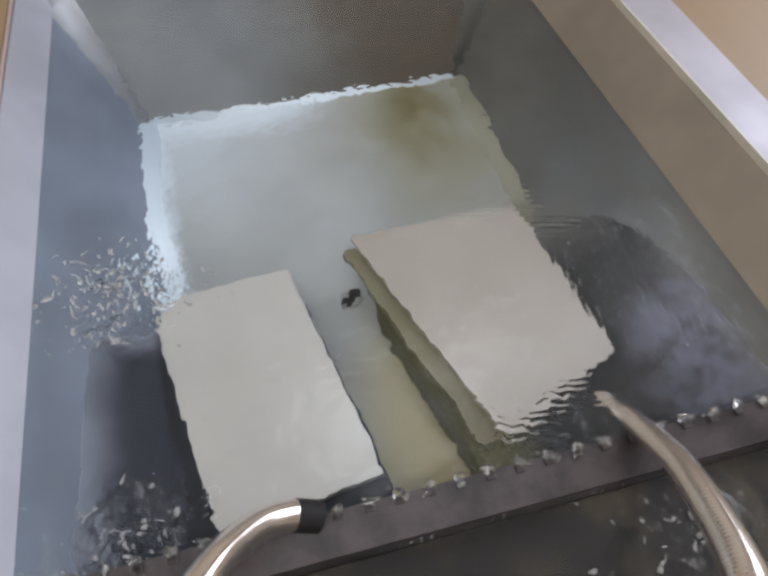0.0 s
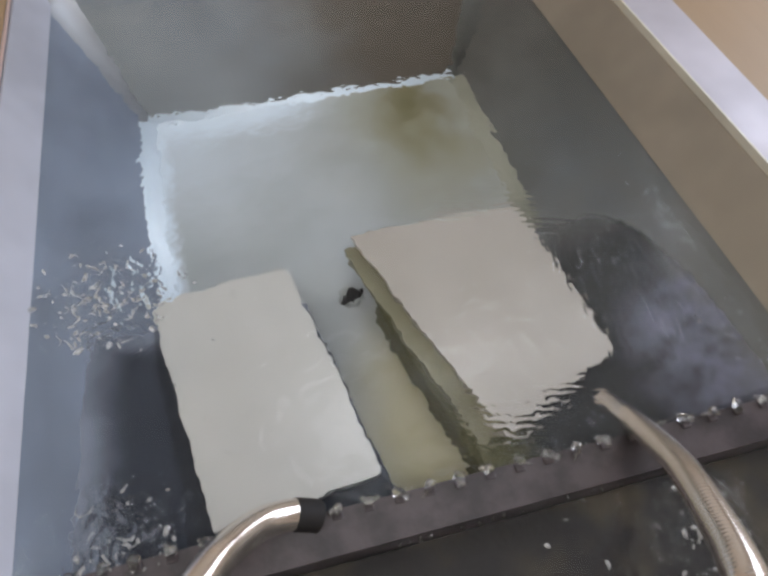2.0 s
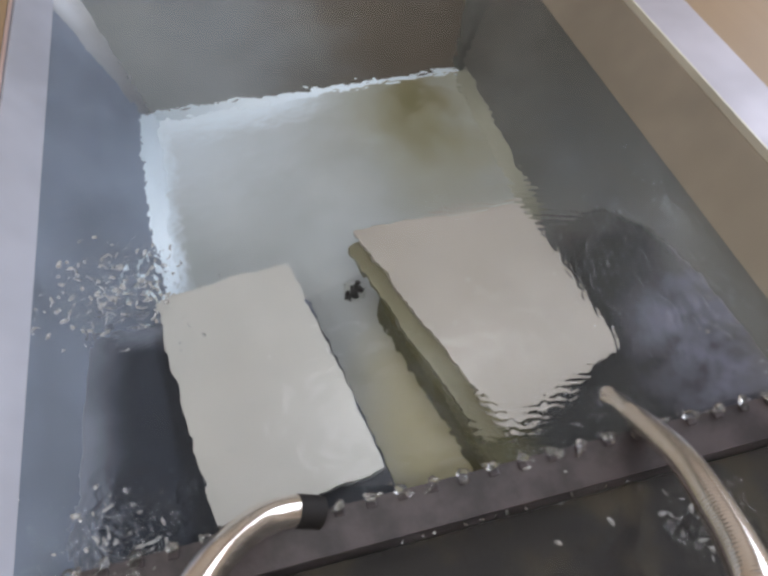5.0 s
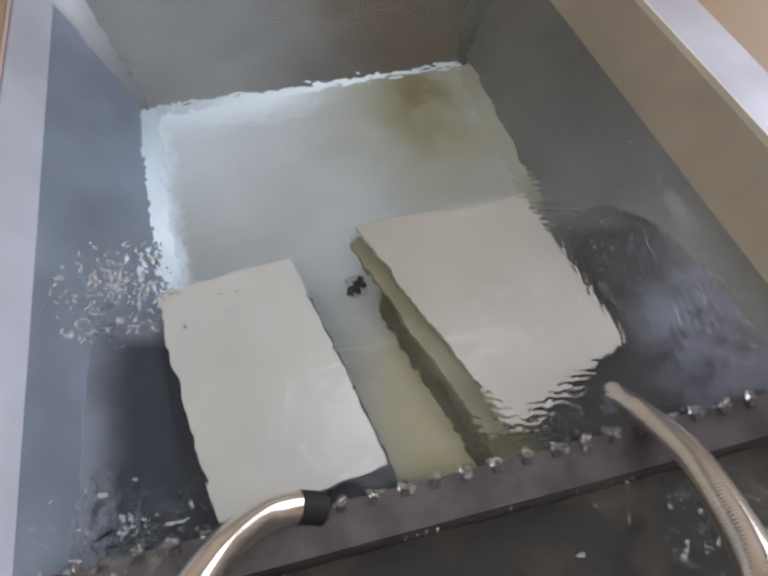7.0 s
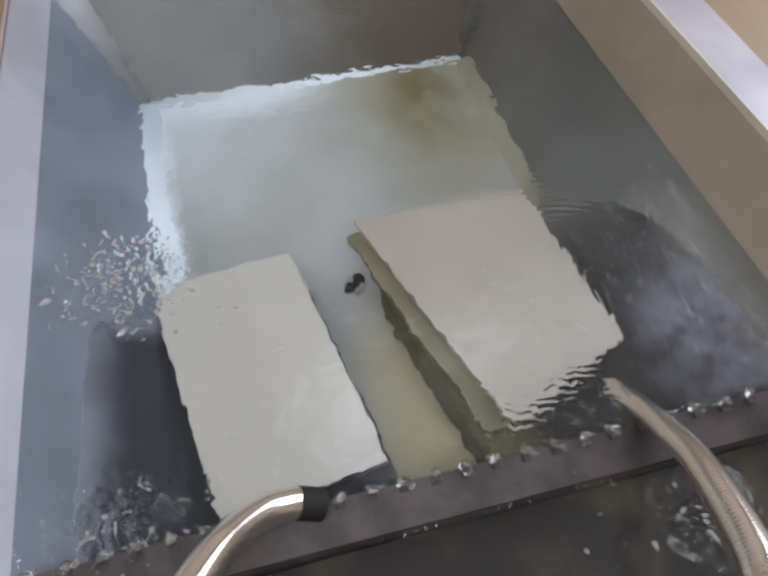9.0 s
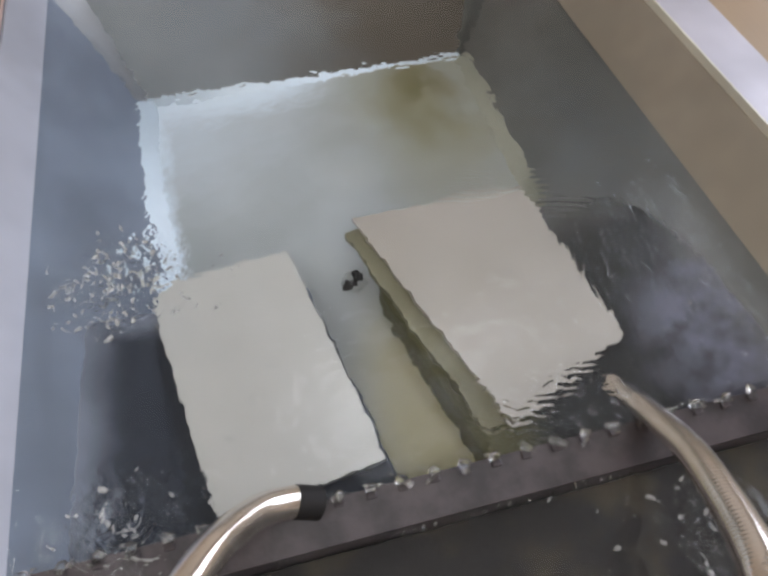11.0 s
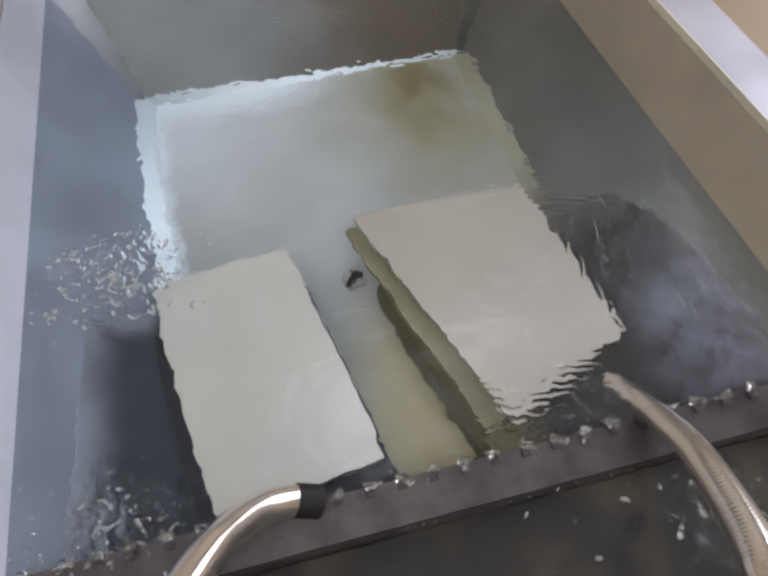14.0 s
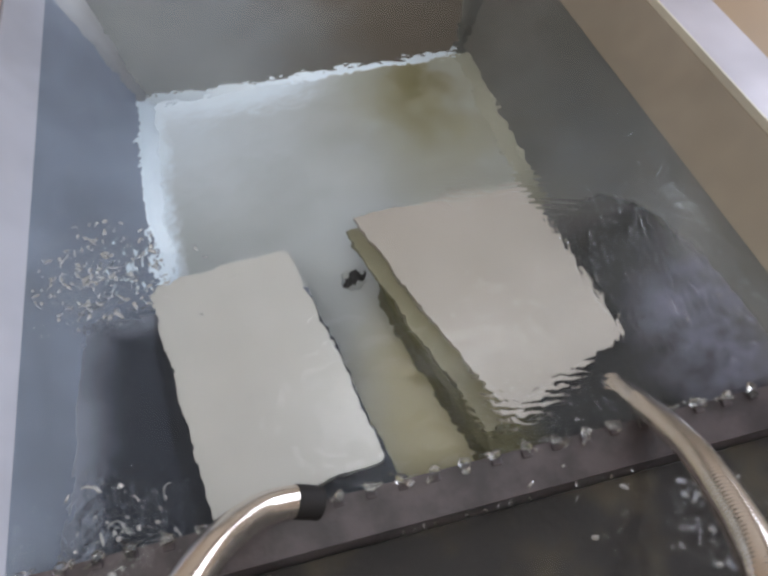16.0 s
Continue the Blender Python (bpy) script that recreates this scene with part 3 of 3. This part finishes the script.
# ---- water ----
def sheet(name, x0, x1, y0, y1, z, label):
    bm = bmesh.new()
    bm.faces.new([bm.verts.new(p) for p in ((x0, y0, z), (x1, y0, z), (x1, y1, z), (x0, y1, z))])
    ob = new(name, mesh_of(name, bm, WATER))
    ob.visible_shadow = False
    return tagged(ob, label, "water", kind="structure")


def foam(name, radius, n, seed, label):
    """Loose curls and beads of spray, thickest in the middle; their white also stands for wave glints."""
    rng = random.Random(seed)
    bm = bmesh.new()
    for _ in range(n):
        d, a = radius * rng.random() ** 0.7, rng.uniform(0, 6.283)
        m = pose(d * math.cos(a), d * math.sin(a), rng.uniform(-0.001, 0.003), rng.uniform(-40, 40), rng.uniform(-40, 40), rng.uniform(0, 360))
        kind = rng.random()
        if kind < 0.20:
            # a thin torn flake of water that catches the light
            flake = bmesh.ops.create_icosphere(bm, subdivisions=1, radius=1)["verts"]
            size, long = rng.uniform(0.0010, 0.0032), rng.uniform(0.8, 1.9)
            for v in flake:
                v.co = m @ (Vector((v.co.x * long, v.co.y * 0.6, v.co.z * 0.28)) * size * rng.uniform(0.5, 1.5))
            continue
        if kind < 0.86:
            fleck = bmesh.ops.create_icosphere(bm, subdivisions=1, radius=1)["verts"]
            size, long = 0.0004 + 0.0020 * rng.random() ** 3 + 0.0022 * (rng.random() < 0.08), rng.uniform(1, 1.7)
            for v in fleck:
                v.co = m @ (Vector((v.co.x * long, v.co.y * 0.8, v.co.z * 0.6)) * size * rng.uniform(0.55, 1.35))
            continue
        # a crooked thread that thickens and thins
        p, head, rings = Vector((0, 0, 0)), rng.uniform(0, 6.283), []
        bend, steps = rng.uniform(-0.35, 0.35), rng.randint(4, 11)
        for k in range(steps):
            w = rng.choice((0.0004, 0.0006, 0.0011, 0.0018)) * rng.uniform(0.7, 1.2) * (0.4 if k in (0, steps - 1) else 1)
            o = Vector((-math.sin(head), math.cos(head), 0))
            rings.append([bm.verts.new(m @ (p + w * (o * math.cos(q) + Vector((0, 0, 1)) * math.sin(q)))) for q in (0, 1.57, 3.14, 4.71)])
            head += bend + rng.uniform(-0.7, 0.7)
            p = p + Vector((math.cos(head), math.sin(head), rng.uniform(-0.3, 0.3))) * rng.uniform(0.0012, 0.0026)
        for p, q in zip(rings, rings[1:]):
            for k in range(4):
                bm.faces.new((p[k], p[(k + 1) % 4], q[(k + 1) % 4], q[k]))
        bm.faces.new(rings[0])
        bm.faces.new(rings[-1][::-1])
    ob = new(name, mesh_of(name, bm, FOAM, True))
    return tagged(ob, label, "water spray", "spray on the water", "stuff")


room()
bath()
worktop()
blocks()
weir()
hoses()
WATER_MAIN = sheet("water", -0.252, 0.458, 0.1445, 0.965, 0.0, "clear rippling water in the steel bath")
WATER_SUMP = sheet("water", -0.225, 0.430, -0.270, 0.135, -0.0080, "dark water spilled behind the weir")


def swirl(radius, seed, label):
    """A small mound of rough clear water."""
    n = 96
    bm = bmesh.new()
    grid = []
    for i in range(n + 1):
        row = []
        for j in range(n + 1):
            x, y = (i / n - 0.5) * 2, (j / n - 0.5) * 2
            d = math.hypot(x, y) + 0.25 * noise.noise((x * 2, y * 2, seed + 7.3))
            k = max(0.0, 1 - d) ** 0.7 if d < 1 else 0.0
            p = Vector((x * radius * 62, y * radius * 62, seed * 3.1))
            p += Vector((noise.noise(p * 0.6), noise.noise(p * 0.6 + Vector((9, 0, 0))), 0)) * 1.1
            h = 0.0085 * (1 - min(1, abs(2.4 * noise.noise(p)))) ** 1.6 + 0.0030 * noise.noise(p * 2.1)
            row.append(bm.verts.new((x * radius, y * radius, k * h - 0.0035 * (1 - min(1, 1.5 * k)))))
        grid.append(row)
    for i in range(n):
        for j in range(n):
            if all(grid[a][c].co.z > -0.0034 for a in (i, i + 1) for c in (j, j + 1)):
                bm.faces.new((grid[i][j], grid[i + 1][j], grid[i + 1][j + 1], grid[i][j + 1]))
    bmesh.ops.delete(bm, geom=[v for v in bm.verts if not v.link_faces], context="VERTS")
    ob = new("churning_water", mesh_of("churning_water", bm, ROUGH_WATER, True))
    ob.visible_shadow = False
    return tagged(ob, label, "churning water", "churning water", "stuff")


SPRAY = []
for place, radius, z in (((-0.160, 0.405), 0.048, 0.0015), ((-0.150, 0.170), 0.040, 0.0015), ((0.285, 0.070), 0.045, -0.0065)):
    SPRAY.append((swirl(radius, 3 + len(SPRAY), "clear water heaving over an inlet"), place, 0.005, z))
for place, radius, n, count, reach in (
    ((-0.158, 0.396), 0.062, 46, 5, 0.014),      # boiling patch by the sloping wall
    ((-0.085, 0.375), 0.055, 12, 2, 0.012),       # beads drifting over the plate
    ((-0.150, 0.166), 0.045, 24, 3, 0.010),      # spill at the weir
    ((0.278, 0.066), 0.042, 20, 2, 0.012),        # spill in the near chamber
    ((0.190, 0.098), 0.050, 8, 1, 0.014),
    ((0.36, 0.23), 0.06, 5, 1, 0.015),
):
    for k in range(count):
        ob = foam("water_spray", radius, n, 10 + len(SPRAY), "white curls and beads standing for spray and glints on churning water")
        SPRAY.append((ob, place, reach, -0.006 if place[1] < 0.11 else 0.002))


def motions():
    rng = random.Random(8)
    for ob, (x, y), reach, z in SPRAY:
        turn, rows = rng.uniform(0, 360), []
        for i in range(161):
            turn += rng.uniform(-38, 38)
            rows.append((i / 10, pose(x + rng.uniform(-reach, reach), y + rng.uniform(-reach, reach), z + rng.uniform(-0.002, 0.0015), rng.uniform(-12, 12), rng.uniform(-12, 12), turn)))
        walk(ob, rows)
    # the waves wander: the sheet slides a few millimetres, its edges inside the walls and the weir
    for ob, reach in ((WATER_MAIN, 0.008), (WATER_SUMP, 0.006)):
        walk(ob, [(i / 10, pose(rng.uniform(-reach, reach), rng.uniform(-0.004, 0.004), rng.uniform(-0.0005, 0.0005))) for i in range(161)])


motions()
